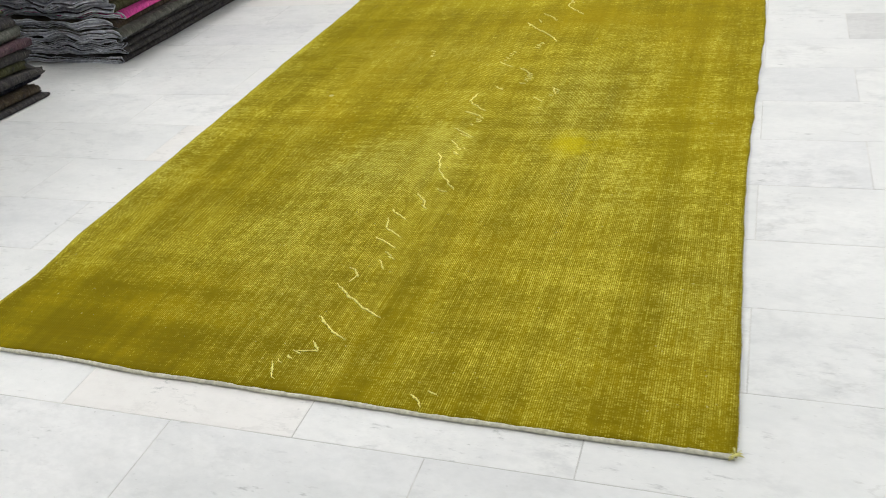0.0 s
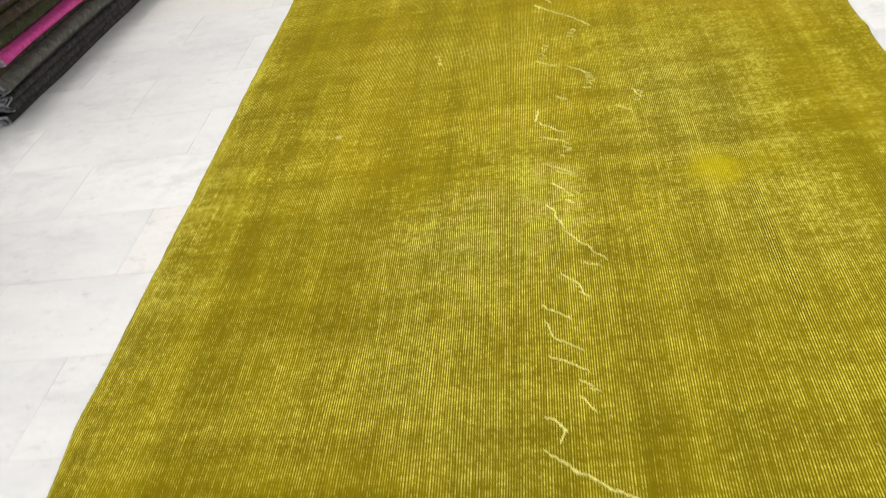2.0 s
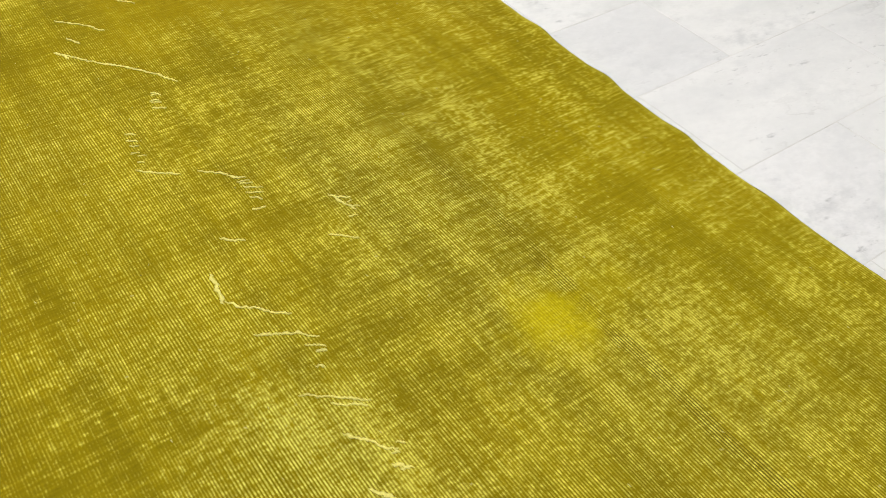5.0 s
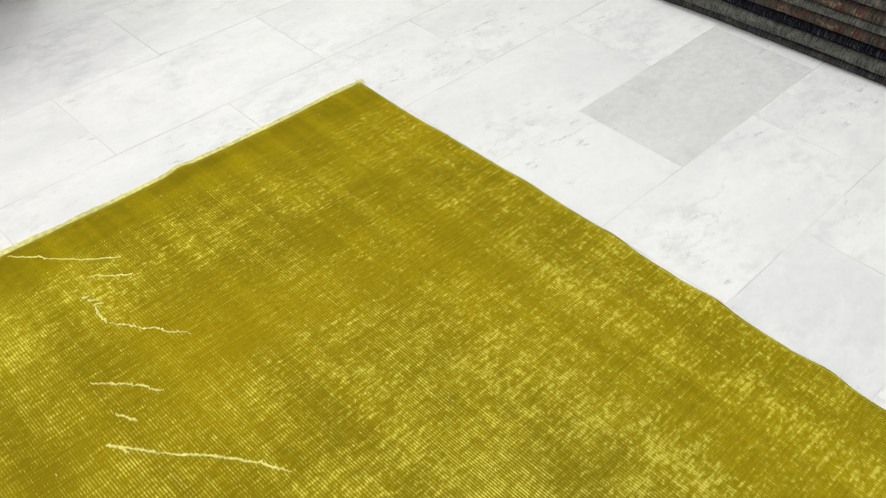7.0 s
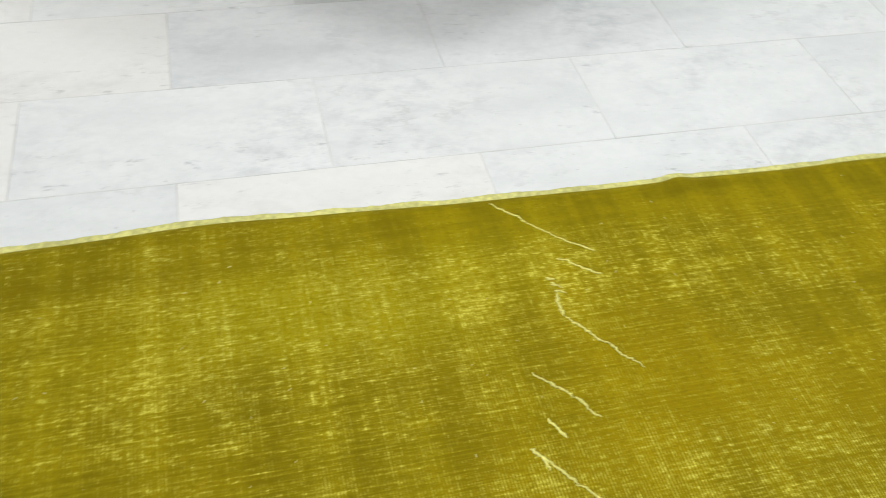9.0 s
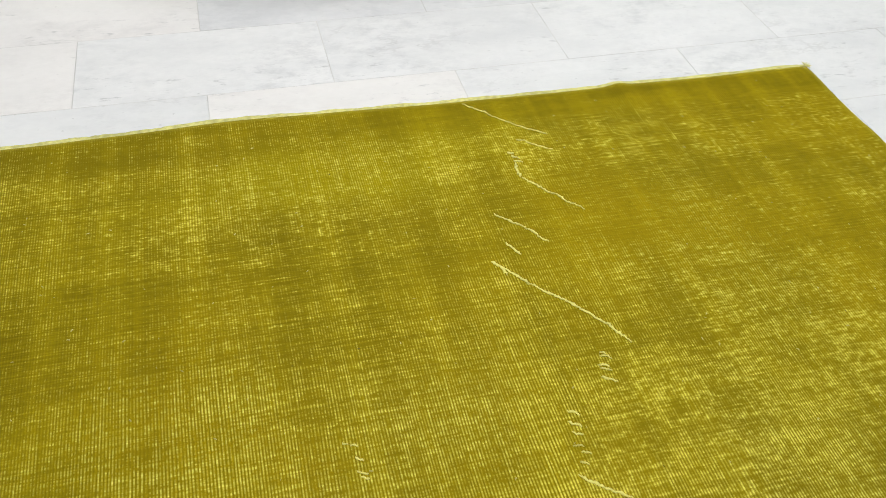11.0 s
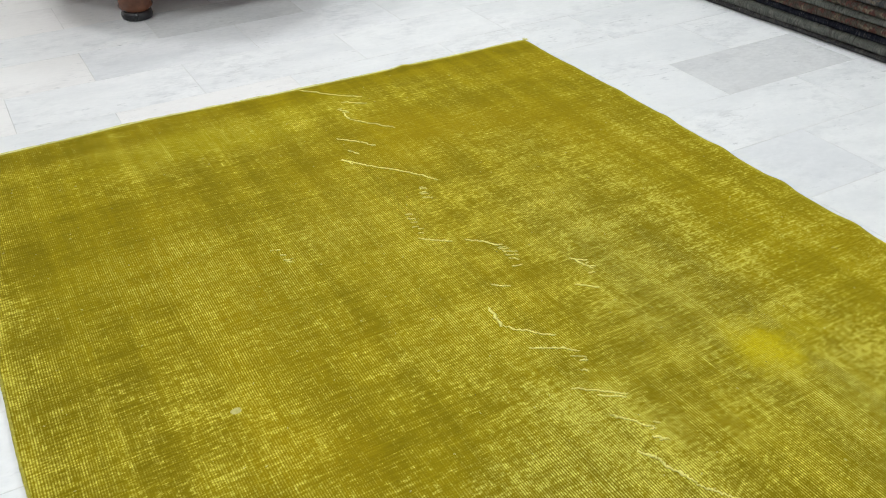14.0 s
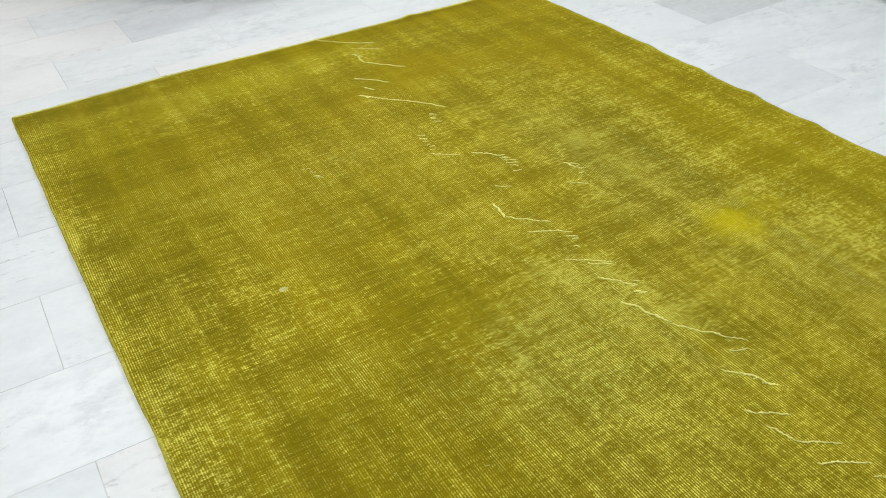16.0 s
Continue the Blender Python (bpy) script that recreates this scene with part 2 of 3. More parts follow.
    ground = n.mix(n.step(blobs, 0.30, 0.50, 0.45, 0.0), ground, (0.16, 0.125, 0.003))
    grey = n.math("MINIMUM", total(n.step(n.noise(n.scaled(p, (1.6, 1.3, 1), loc=(2, 5, 0)), 1.0, 2), 0.42, 0.64, 0.0, 0.5), field(-0.66, -1.45, 0.25, 0.75, 0.6), field(-1.18, -1.97, 0.40, 0.45, 0.7)), 1.0)
    pale = n.mix(grey, (0.79, 0.71, 0.095), (0.74, 0.73, 0.150))
    col = n.mix(times(worn, n.math("MULTIPLY_ADD", right, -0.20, 0.92)), ground, pale)
    # a lengthwise fold, coloured darker in the grooves between its ribs
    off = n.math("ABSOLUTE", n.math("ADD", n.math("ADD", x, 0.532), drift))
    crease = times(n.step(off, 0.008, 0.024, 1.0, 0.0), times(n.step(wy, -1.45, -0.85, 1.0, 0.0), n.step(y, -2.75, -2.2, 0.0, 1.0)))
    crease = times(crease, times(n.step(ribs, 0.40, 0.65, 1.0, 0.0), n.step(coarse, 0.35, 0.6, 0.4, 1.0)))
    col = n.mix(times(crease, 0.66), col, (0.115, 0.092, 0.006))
    # a spill that bleached to lemon yellow
    fuzz = centred(n.noise(p, 20.0, 5, 0.7), 0.17)

    def blot(cx, cy, r):
        d = n.math("SQRT", n.math("ADD", n.math("POWER", n.math("ADD", x, -cx), 2.0), n.math("POWER", n.math("ADD", y, -cy), 2.0)))
        return n.step(n.math("ADD", d, fuzz), 0.0, r, 1.0, 0.0)

    spill = n.math("MAXIMUM", blot(-0.60, -1.775, 0.125), times(blot(-0.485, -1.755, 0.10), 0.4))
    spill = times(spill, times(n.math("MULTIPLY_ADD", ribs, 0.35, 0.62), n.step(grains, 0.35, 0.6, 0.6, 1.0)))
    col = n.mix(times(spill, 0.85), col, (0.64, 0.53, 0.005))
    height = total(times(times(ribs, bare), 0.6), times(blobs, 0.4))
    n.bump(height, 0.30, 0.0020)
    n.bsdf.inputs["Sheen Weight"].default_value = 0.55
    n.bsdf.inputs["Sheen Roughness"].default_value = 0.3
    n.bsdf.inputs["Sheen Tint"].default_value = (1.0, 0.85, 0.08, 1)
    return n.done(col, 0.88, specular=0.05)


def carpet(name, color, other, third, spread=1.0):
    """The woven side of a stacked carpet: knots in fine lines, with motifs in two more colours."""
    n = Nodes(name)
    p = n.coords()
    knots = n.noise(n.scaled(p, (30, 620, 30)), 1.0, 3, 0.6)
    motif = n.noise(n.scaled(p, (14, 34, 40)), 1.0, 4, 0.65)
    motif2 = n.noise(n.scaled(p, (14, 28, 40), loc=(5, 3, 8)), 1.0, 4, 0.65)
    col = n.mix(n.step(motif, 0.5, 0.58), color, other)
    col = n.mix(n.math("MULTIPLY", n.step(motif2, 0.56, 0.63), spread), col, third)
    col = n.mix(n.step(knots, 0.36, 0.55, 0.85, 0.0), col, tuple(c * 0.22 for c in color))
    col = n.mix(n.step(knots, 0.56, 0.72, 0.0, 0.38), col, (0.40, 0.38, 0.33))
    n.bump(knots, 0.8, 0.004)
    return n.done(col, 0.95, specular=0.1)


MARBLE_WHITE = marble("white_marble", (0.83, 0.835, 0.835), (0.67, 0.685, 0.695), 0.72, 0.12)
MARBLE_WARM = marble("warm_white_marble", (0.83, 0.82, 0.808), (0.73, 0.72, 0.71), 0.55, 0.10)
MARBLE_GREY_AND_SHADE = marble("grey_and_shade_marble", (0.72, 0.725, 0.725), (0.58, 0.585, 0.59), 0.7, 0.35)
MARBLE_PALE_AND_SHADE = marble("pale_and_shade_marble", (0.81, 0.815, 0.825), (0.65, 0.665, 0.68), 0.80, 0.20)
GROUT = plain("grout", (0.76, 0.755, 0.735), 0.9, 0.42, 5.0)
PAINT = plain("white_wall_paint", (0.80, 0.79, 0.77), 0.7, 0.04, 4.0)
LAMP_METAL = plain("lamp_housing", (0.75, 0.75, 0.75), 0.4, 0.05)
PILE = worn_pile()
END_CREAM = plain("cream_end_binding", (0.74, 0.72, 0.58), 0.95, 0.35, 90.0, 0.9, specular=0.1)
END_YELLOW = plain("yellow_end_binding", (0.86, 0.82, 0.30), 0.95, 0.35, 90.0, 0.9, specular=0.1)
SIDE_OLIVE = plain("olive_selvedge", (0.36, 0.30, 0.02), 0.95, 0.45, 120.0, 0.9, specular=0.1)
BARE_WARP = plain("bare_warp_thread", (0.97, 0.90, 0.27), 0.95, 0.2, 150.0, 0.8, specular=0.1)
LINT = plain("pale_lint", (0.62, 0.56, 0.20), 0.95, 0.3, 100.0, specular=0.1)
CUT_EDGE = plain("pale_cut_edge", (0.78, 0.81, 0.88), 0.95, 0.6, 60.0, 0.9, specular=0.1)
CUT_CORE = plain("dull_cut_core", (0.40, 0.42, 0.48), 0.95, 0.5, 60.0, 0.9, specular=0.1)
BACKING = plain("dull_carpet_back", (0.10, 0.09, 0.10), 0.95, 0.5, 60.0, 0.9, specular=0.1)
WOOD = plain("brown_varnished_wood", (0.16, 0.055, 0.025), 0.25, 0.5, 14.0, 0.05)
RUBBER = plain("black_foot_pad", (0.012, 0.012, 0.014), 0.3, 0.3)


# ---- helpers for building ----
def mesh_object(name, verts, faces, materials, parent=None, smooth=True, slots=None):
    me = bpy.data.meshes.new(name)
    me.from_pydata([tuple(v) for v in verts], [], faces)
    for m in materials:
        me.materials.append(m)
    me.polygons.foreach_set("use_smooth", [smooth] * len(me.polygons))
    if slots:
        me.polygons.foreach_set("material_index", slots)
    me.update()
    ob = new(name, me)
    ob.parent = parent
    return ob


def part(name, bm, material, parent=None, label="", smooth=False):
    me = bpy.data.meshes.new(name)
    bm.to_mesh(me)
    bm.free()
    me.materials.append(material)
    me.polygons.foreach_set("use_smooth", [smooth] * len(me.polygons))
    ob = new(name, me)
    ob.parent = parent
    return tagged(ob, label)


def box(x0, x1, y0, y1, z0, z1, bevel=0.0):
    bm = bmesh.new()
    bmesh.ops.create_cube(bm, size=1.0)
    for v in bm.verts:
        v.co = (x0 + (v.co.x + 0.5) * (x1 - x0), y0 + (v.co.y + 0.5) * (y1 - y0), z0 + (v.co.z + 0.5) * (z1 - z0))
    if bevel:
        bmesh.ops.bevel(bm, geom=bm.edges[:], offset=bevel, segments=2, affect="EDGES")
    return bm


def tube(path, widths, heights, sides=8):
    """Vertices and faces of a tube with an elliptic section along a path that lies nearly level."""
    verts, faces = [], []
    for i, p in enumerate(path):
        a, b = path[max(i - 1, 0)], path[min(i + 1, len(path) - 1)]
        along = (b - a).normalized()
        side = Vector((-along.y, along.x, 0)).normalized()
        for k in range(sides):
            w = 2 * math.pi * k / sides
            verts.append(p + side * math.cos(w) * widths[i] / 2 + Vector((0, 0, math.sin(w) * heights[i] / 2)))
    for i in range(len(path) - 1):
        for k in range(sides):
            j = (k + 1) % sides
            faces.append((i * sides + k, i * sides + j, (i + 1) * sides + j, (i + 1) * sides + k))
    faces.append(tuple(range(sides)))
    faces.append(tuple(reversed(range(len(verts) - sides, len(verts)))))
    return verts, faces


# ---- the room ----
X0, X1, Y0, Y1 = -6.4, 3.0, -7.0, 4.2
for name, b in (
    ("wall_west", (X0 - 0.15, X0, Y0, Y1, 0, CEILING_Z)),
    ("wall_east", (X1, X1 + 0.15, Y0, Y1, 0, CEILING_Z)),
    ("wall_south", (X0 - 0.15, X1 + 0.15, Y0 - 0.15, Y0, 0, CEILING_Z)),
    ("wall_north", (X0 - 0.15, X1 + 0.15, Y1, Y1 + 0.15, 0, CEILING_Z)),
):
    tagged(part(name, box(*b), PAINT), "plain white painted wall of the shop", "wall", kind="structure")
tagged(part("ceiling", box(X0 - 0.15, X1 + 0.15, Y0 - 0.15, Y1 + 0.15, CEILING_Z, CEILING_Z + 0.15), PAINT),
       "plain white painted ceiling", "ceiling", kind="structure")


def ceiling_light():
    root = tagged(new("ceiling_light"), "square white ceiling light panel", "ceiling light", "ceiling lights")
    part("housing", box(-0.32, 0.32, -0.32, 0.32, -0.03, 0.0, 0.004), LAMP_METAL, root)
    glow = Nodes("lit_diffuser")
    glow.bsdf.inputs["Emission Color"].default_value = (1, 0.97, 0.93, 1)
    glow.bsdf.inputs["Emission Strength"].default_value = 6.0
    part("diffuser", box(-0.3, 0.3, -0.3, 0.3, -0.034, -0.030), glow.done((0.8, 0.8, 0.8), 0.5), root)
    return root


first = ceiling_light()
for i, lx in enumerate(LAMP_X):
    for j, ly in enumerate(LAMP_Y):
        if i or j:
            copy_thing(first, pose(lx, ly, CEILING_Z))
        else:
            first.matrix_basis = pose(lx, ly, CEILING_Z)
        area = bpy.data.lights.new("ceiling_lamp", "AREA")
        area.shape, area.size, area.energy, area.color = "SQUARE", 0.6, LAMP_WATTS[j], LAMP_TINT[i][j]
        lamp = new("ceiling_lamp", area)
        lamp.matrix_basis = pose(lx, ly, CEILING_Z - 0.04)


# ---- the overdyed rug ----
NEAR_L, NEAR_R = Vector((-2.000, -3.050, 0)), Vector((-0.024, -3.098, 0))
FAR_L, FAR_R = Vector((-2.036, 0.002, 0)), Vector((-0.030, -0.012, 0))


def scallop(y):
    """How far the loose right side bulges at y."""
    swell = 0.5 + 0.5 * math.sin(2 * math.pi * (y + 1.05) / 0.245 + 1.6)
    return swell ** 3 * (math.exp(-((y + 1.25) / 0.5) ** 2) + 0.35)


def rug_point(u, v):
    """A point of the rug's top, u across from the left side, v along from the near end."""
    p = (NEAR_L * (1 - u) + NEAR_R * u) * (1 - v) + (FAR_L * (1 - u) + FAR_R * u) * v
    y = p.y
    right = -0.022 * math.exp(-((v - 0.36) / 0.24) ** 2) + 0.008 * math.exp(-((v - 0.8) / 0.1) ** 2)
    right += 0.004 * scallop(y) - 0.001
    left = -0.004 * math.sin(math.pi * v) + 0.005 * noise.noise((0, y * 5, 3)) + 0.012 * math.exp(-((v - 0.1) / 0.04) ** 2)
    near = -0.012 * math.sin(math.pi * u) + 0.006 * noise.noise((p.x * 4, 0, 9))
    far = 0.018 * math.exp(-((u - 0.3) / 0.16) ** 2) - 0.004 + 0.004 * noise.noise((p.x * 5, 0, 5))
    far += 0.005 * math.exp(-((u - 0.742) / 0.012) ** 2)
    p.x += right * u ** 4 + left * (1 - u) ** 4
    p.y += near * (1 - v) ** 6 + far * v ** 6
    lift = 0.0018 * noise.noise((p.x * 2.2, p.y * 2.2, 1)) + 0.0008 * noise.noise((p.x * 9, p.y * 9, 2))
    lift += 0.003 * scallop(y) * u ** 30
    lift += 0.004 * math.exp(-((u - 0.742) / 0.012) ** 2) * v ** 40
    lift += 0.004 * max(0.0, noise.noise((0, y * 4.3, 8))) * (1 - u) ** 20
    p.z = 0.009 + lift
    return p


rug = tagged(new("rug"), "worn overdyed olive-gold rug lying flat on the marble floor", "rug")
NU, NV = 130, 200
verts = [rug_point(i / NU, j / NV) for j in range(NV + 1) for i in range(NU + 1)]
top = len(verts)
verts += [Vector((p.x, p.y, max(0.001, p.z - 0.008))) for p in verts]
faces = []
W = NU + 1
for j in range(NV):
    for i in range(NU):
        a = j * W + i
        faces.append((a, a + 1, a + W + 1, a + W))
        faces.append((top + a, top + a + W, top + a + W + 1, top + a + 1))
ring = [i for i in range(NU)] + [j * W + NU for j in range(NV)] + [NV * W + i for i in range(NU, 0, -1)] + [j * W for j in range(NV, 0, -1)]
for a, b in zip(ring, ring[1:] + ring[:1]):
    faces.append((a, top + a, top + b, b))
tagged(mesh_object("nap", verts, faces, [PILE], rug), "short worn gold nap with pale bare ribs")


def edge_cord(name, points, width, height, material, drop, label):
    """A soft uneven cord sewn along one side of the rug."""
    path, widths, heights = [], [], []
    for i, p in enumerate(points):
        r = noise.noise((i * 0.13, width * 90, 4)) + 0.6 * noise.noise((i * 0.71, width * 70, 6))
        widths.append(width * (1 + 0.28 * r))
        heights.append(height * (1 + 0.22 * r))
        path.append(Vector((p.x, p.y, max(p.z - drop, heights[-1] / 2 + 0.0005))))
    v, f = tube(path, widths, heights)
    tagged(mesh_object(name, v, f, [material], rug), label)


COUNT = 300
edge_cord("end_binding", [rug_point(i / COUNT, 0) + Vector((0, -0.003, 0)) for i in range(COUNT + 1)], 0.0105, 0.010, END_CREAM, 0.004, "cream oversewn end")
edge_cord("end_binding", [rug_point(i / COUNT, 1) + Vector((0, 0.006, 0.003)) for i in range(COUNT + 1)], 0.026, 0.008, END_YELLOW, 0.009, "pale yellow cut end")
SIDE_PALE = plain("pale_selvedge", (0.56, 0.50, 0.08), 0.95, 0.45, 120.0, 0.9, specular=0.1)
edge_cord("side_binding", [rug_point(0, i / COUNT) for i in range(COUNT + 1)], 0.007, 0.008, SIDE_PALE, 0.003, "pale worn selvedge")
edge_cord("side_binding", [rug_point(1, i / COUNT) for i in range(COUNT + 1)], 0.006, 0.008, SIDE_OLIVE, 0.004, "")


def corner_tuft(u, v, seed):
    """Loose yarn ends where an end binding stops at a corner."""
    rng = random.Random(seed)
    root = rug_point(u, v)
    verts, faces = [], []
    for _ in range(9):
        turn = rng.uniform(0, 2 * math.pi)
        reach, rise = rng.uniform(0.008, 0.020), rng.uniform(0.001, 0.007)
        path = [root + Vector((math.cos(turn) * reach * s, math.sin(turn) * reach * s, rise * math.sin(2.2 * s) - 0.002)) for s in (0, 0.35, 0.7, 1.0)]
        v4, f4 = tube(path, [0.004, 0.0036, 0.003, 0.0015], [0.004, 0.0036, 0.003, 0.0015], 6)
        faces += [tuple(k + len(verts) for k in f) for f in f4]
        verts += v4
    tagged(mesh_object("yarn_tuft", verts, faces, [END_YELLOW], rug), "loose pale yellow yarn ends at a corner")


corner_tuft(1, 1, 3)
corner_tuft(1, 0, 5)


def rug_height(x, y):
    u = (x + 2.02) / 1.99
    v = (y + 3.075) / 3.075
    return rug_point(min(max(u, 0), 1), min(max(v, 0), 1)).z


def worn_line(x0, y0, x1, y1, width=0.0040, bend=0.05):
    """A jagged break in the pile that shows the bare warp."""
    a, b = Vector((x0, y0, 0)), Vector((x1, y1, 0))
    along = b - a
    side = Vector((-along.y, along.x, 0)).normalized()
    steps = max(5, int(along.length / 0.0035))
    seed = random.random() * 50
    bow = random.uniform(-bend, bend) * along.length
    path, widths = [], []
    for i in range(steps + 1):
        s = i / steps
        jag = 0.006 * noise.noise((s * along.length * 38, seed, 0)) + 0.004 * noise.noise((s * along.length * 190, seed, 5))
        p = a + along * s + side * (jag + bow * math.sin(math.pi * s))
        p.z = rug_height(p.x, p.y) + 0.0009
        path.append(p)
        taper = min(1.0, 0.35 + 5 * min(s, 1 - s))
        widths.append(width * 1.4 * taper * (0.45 + 1.3 * abs(noise.noise((s * along.length * 120, seed, 9)))))
    v, f = tube(path, widths, [0.0026] * len(path), 6)
    mesh_object("worn_line", v, f, [BARE_WARP], rug)


def worn_ticks(x0, y0, x1, y1, count, length=0.022):
    """A row of short crosswise breaks that steps along a line."""
    for k in range(count):
        s = (k + random.uniform(0.1, 0.9)) / count
        x = x0 + (x1 - x0) * s + random.uniform(-0.008, 0.008)
        y = y0 + (y1 - y0) * s
        half, slope = length * random.uniform(0.25, 0.65), random.uniform(0.35, 0.85)
        worn_line(x - half, y + half * slope, x + half, y - half * slope, random.uniform(0.0022, 0.0042))


# breaks of the pile along the middle, from the far end to the near one
worn_line(-0.949, -0.017, -0.894, -0.078, 0.003)
worn_line(-0.894, -0.078, -0.788, -0.171, 0.003)
worn_line(-0.865, -0.177, -0.795, -0.227, 0.003)
worn_ticks(-0.889, -0.215, -0.893, -0.262, 4, 0.014)
worn_line(-0.892, -0.258, -0.894, -0.310, 0.005)
worn_line(-0.894, -0.310, -0.800, -0.439)
worn_line(-0.987, -0.414, -0.936, -0.473)
worn_line(-0.936, -0.473, -0.905, -0.517)
worn_line(-0.992, -0.505, -0.970, -0.541)
worn_line(-1.031, -0.549, -1.015, -0.590, 0.005)
worn_line(-1.015, -0.570, -0.980, -0.622)
worn_line(-0.985, -0.620, -0.847, -0.797, 0.005)
worn_ticks(-0.905, -0.800, -0.925, -0.870, 5, 0.018)
worn_ticks(-1.008, -0.914, -1.020, -1.025, 6, 0.014)
worn_line(-1.037, -1.032, -0.969, -1.089)
worn_line(-0.938, -1.097, -0.872, -1.170)
worn_ticks(-0.868, -1.160, -0.884, -1.262, 6, 0.026)
worn_line(-0.984, -1.293, -0.950, -1.325)
worn_line(-0.760, -1.296, -0.735, -1.360)
worn_ticks(-0.735, -1.310, -0.745, -1.380, 4, 0.018)
worn_line(-0.815, -1.393, -0.773, -1.430)
worn_line(-1.036, -1.366, -1.046, -1.440, 0.006)
worn_line(-1.046, -1.440, -0.962, -1.520)
worn_line(-1.036, -1.528, -0.950, -1.592)
worn_ticks(-0.955, -1.590, -0.975, -1.655, 3, 0.022)
worn_line(-1.035, -1.676, -0.947, -1.745)
worn_line(-1.000, -1.715, -0.955, -1.750, 0.003)
worn_line(-1.014, -1.773, -0.960, -1.840)
worn_ticks(-0.955, -1.825, -0.965, -1.880, 4, 0.02)
worn_line(-1.026, -1.871, -0.990, -1.985, 0.005)
worn_line(-0.990, -1.985, -0.897, -2.118)
worn_line(-0.951, -2.117, -0.916, -2.137)
worn_line(-1.005, -2.150, -0.950, -2.239)
worn_ticks(-0.975, -2.185, -0.955, -2.235, 3, 0.02)
worn_line(-1.050, -2.255, -0.985, -2.308)
worn_line(-1.048, -2.306, -1.028, -2.362)
worn_line(-1.028, -2.362, -0.967, -2.410)
worn_line(-1.040, -2.418, -0.960, -2.466)
worn_ticks(-0.976, -2.486, -0.948, -2.520, 3, 0.02)
worn_line(-0.985, -2.530, -0.955, -2.575)
worn_line(-1.051, -2.578, -1.008, -2.618, 0.005)
worn_line(-1.012, -2.612, -1.026, -2.645)
worn_line(-1.055, -2.657, -0.880, -2.783, 0.0048)
worn_line(-1.042, -2.801, -0.937, -2.882, 0.0045)
worn_line(-1.015, -2.901, -0.984, -2.934)
worn_line(-0.984, -2.934, -1.037, -2.944)
worn_ticks(-1.040, -2.944, -1.060, -2.990, 3, 0.02)
worn_line(-1.082, -2.990, -1.046, -3.050, 0.0036)
worn_line(-0.707, -3.042, -0.674, -3.078, 0.0036)
worn_line(-0.674, -3.025, -0.648, -3.033, 0.0036)
worn_ticks(-1.371, -0.885, -1.360, -0.975, 5, 0.014)


def flecks(name, count, material, low, high, label):
    """Loose bits of yarn, strewn over the pile."""
    verts, faces = [], []
    for _ in range(count):
        x, y = random.uniform(-1.98, -0.07), random.uniform(-3.02, -0.05)
        turn, size = random.uniform(0, math.pi), random.uniform(low, high)
        c, s = math.cos(turn), math.sin(turn)
        z = rug_height(x, y) + 0.0002
        base = len(verts)
        for dx, dy, dz in ((-1, -0.3, 0), (1, -0.3, 0), (1, 0.3, 0), (-1, 0.3, 0), (0, 0, 0.6)):
            verts.append((x + size * (dx * c - dy * s), y + size * (dx * s + dy * c), z + dz * size))
        for k in range(4):
            faces.append((base + k, base + (k + 1) % 4, base + 4))
    ob = mesh_object(name, verts, faces, [material], rug, smooth=False)
    return tagged(ob, label, kind="stuff")


flecks("lint", 420, LINT, 0.0012, 0.0030, "tiny pale bits of loose yarn")
flecks("crumbs", 30, RUBBER, 0.0010, 0.0020, "tiny dark crumbs")
spot = bmesh.new()
bmesh.ops.create_icosphere(spot, subdivisions=3, radius=0.011)
for v in spot.verts:
    v.co = Vector((v.co.x, v.co.y * 0.8, v.co.z * 0.12)) * (1 + 0.4 * noise.noise(v.co * 90))
    v.co += Vector((-1.637, -1.399, rug_height(-1.637, -1.399)))
part("bald_spot", spot, LINT, rug, "round bald spot of bare warp", True)


# ---- stacks of folded carpets ----
def fold_section(depth, low, high, sheet, tuck):
    """The outline of a sheet that is folded over: in at the bottom, round the front, back at the top."""
    radius = (high - low) / 2
    outer, inner = [], []
    runs = [depth * (1 - k / 26) + (tuck + radius) * k / 26 for k in range(26)]
    for x in runs:
        outer.append((x, low))
        inner.append((x, low + sheet))
    for k in range(9):
        w = -math.pi / 2 + math.pi * k / 8
        outer.append((tuck + radius - radius * math.cos(w), low + radius + radius * math.sin(w)))
        r = max(radius - sheet, 0.0015)
        inner.append((tuck + radius - r * math.cos(w), low + radius + r * math.sin(w)))
    for x in runs[::-1]:
        outer.append((x, high))
        inner.append((x, high - sheet))
    return outer + inner[::-1]


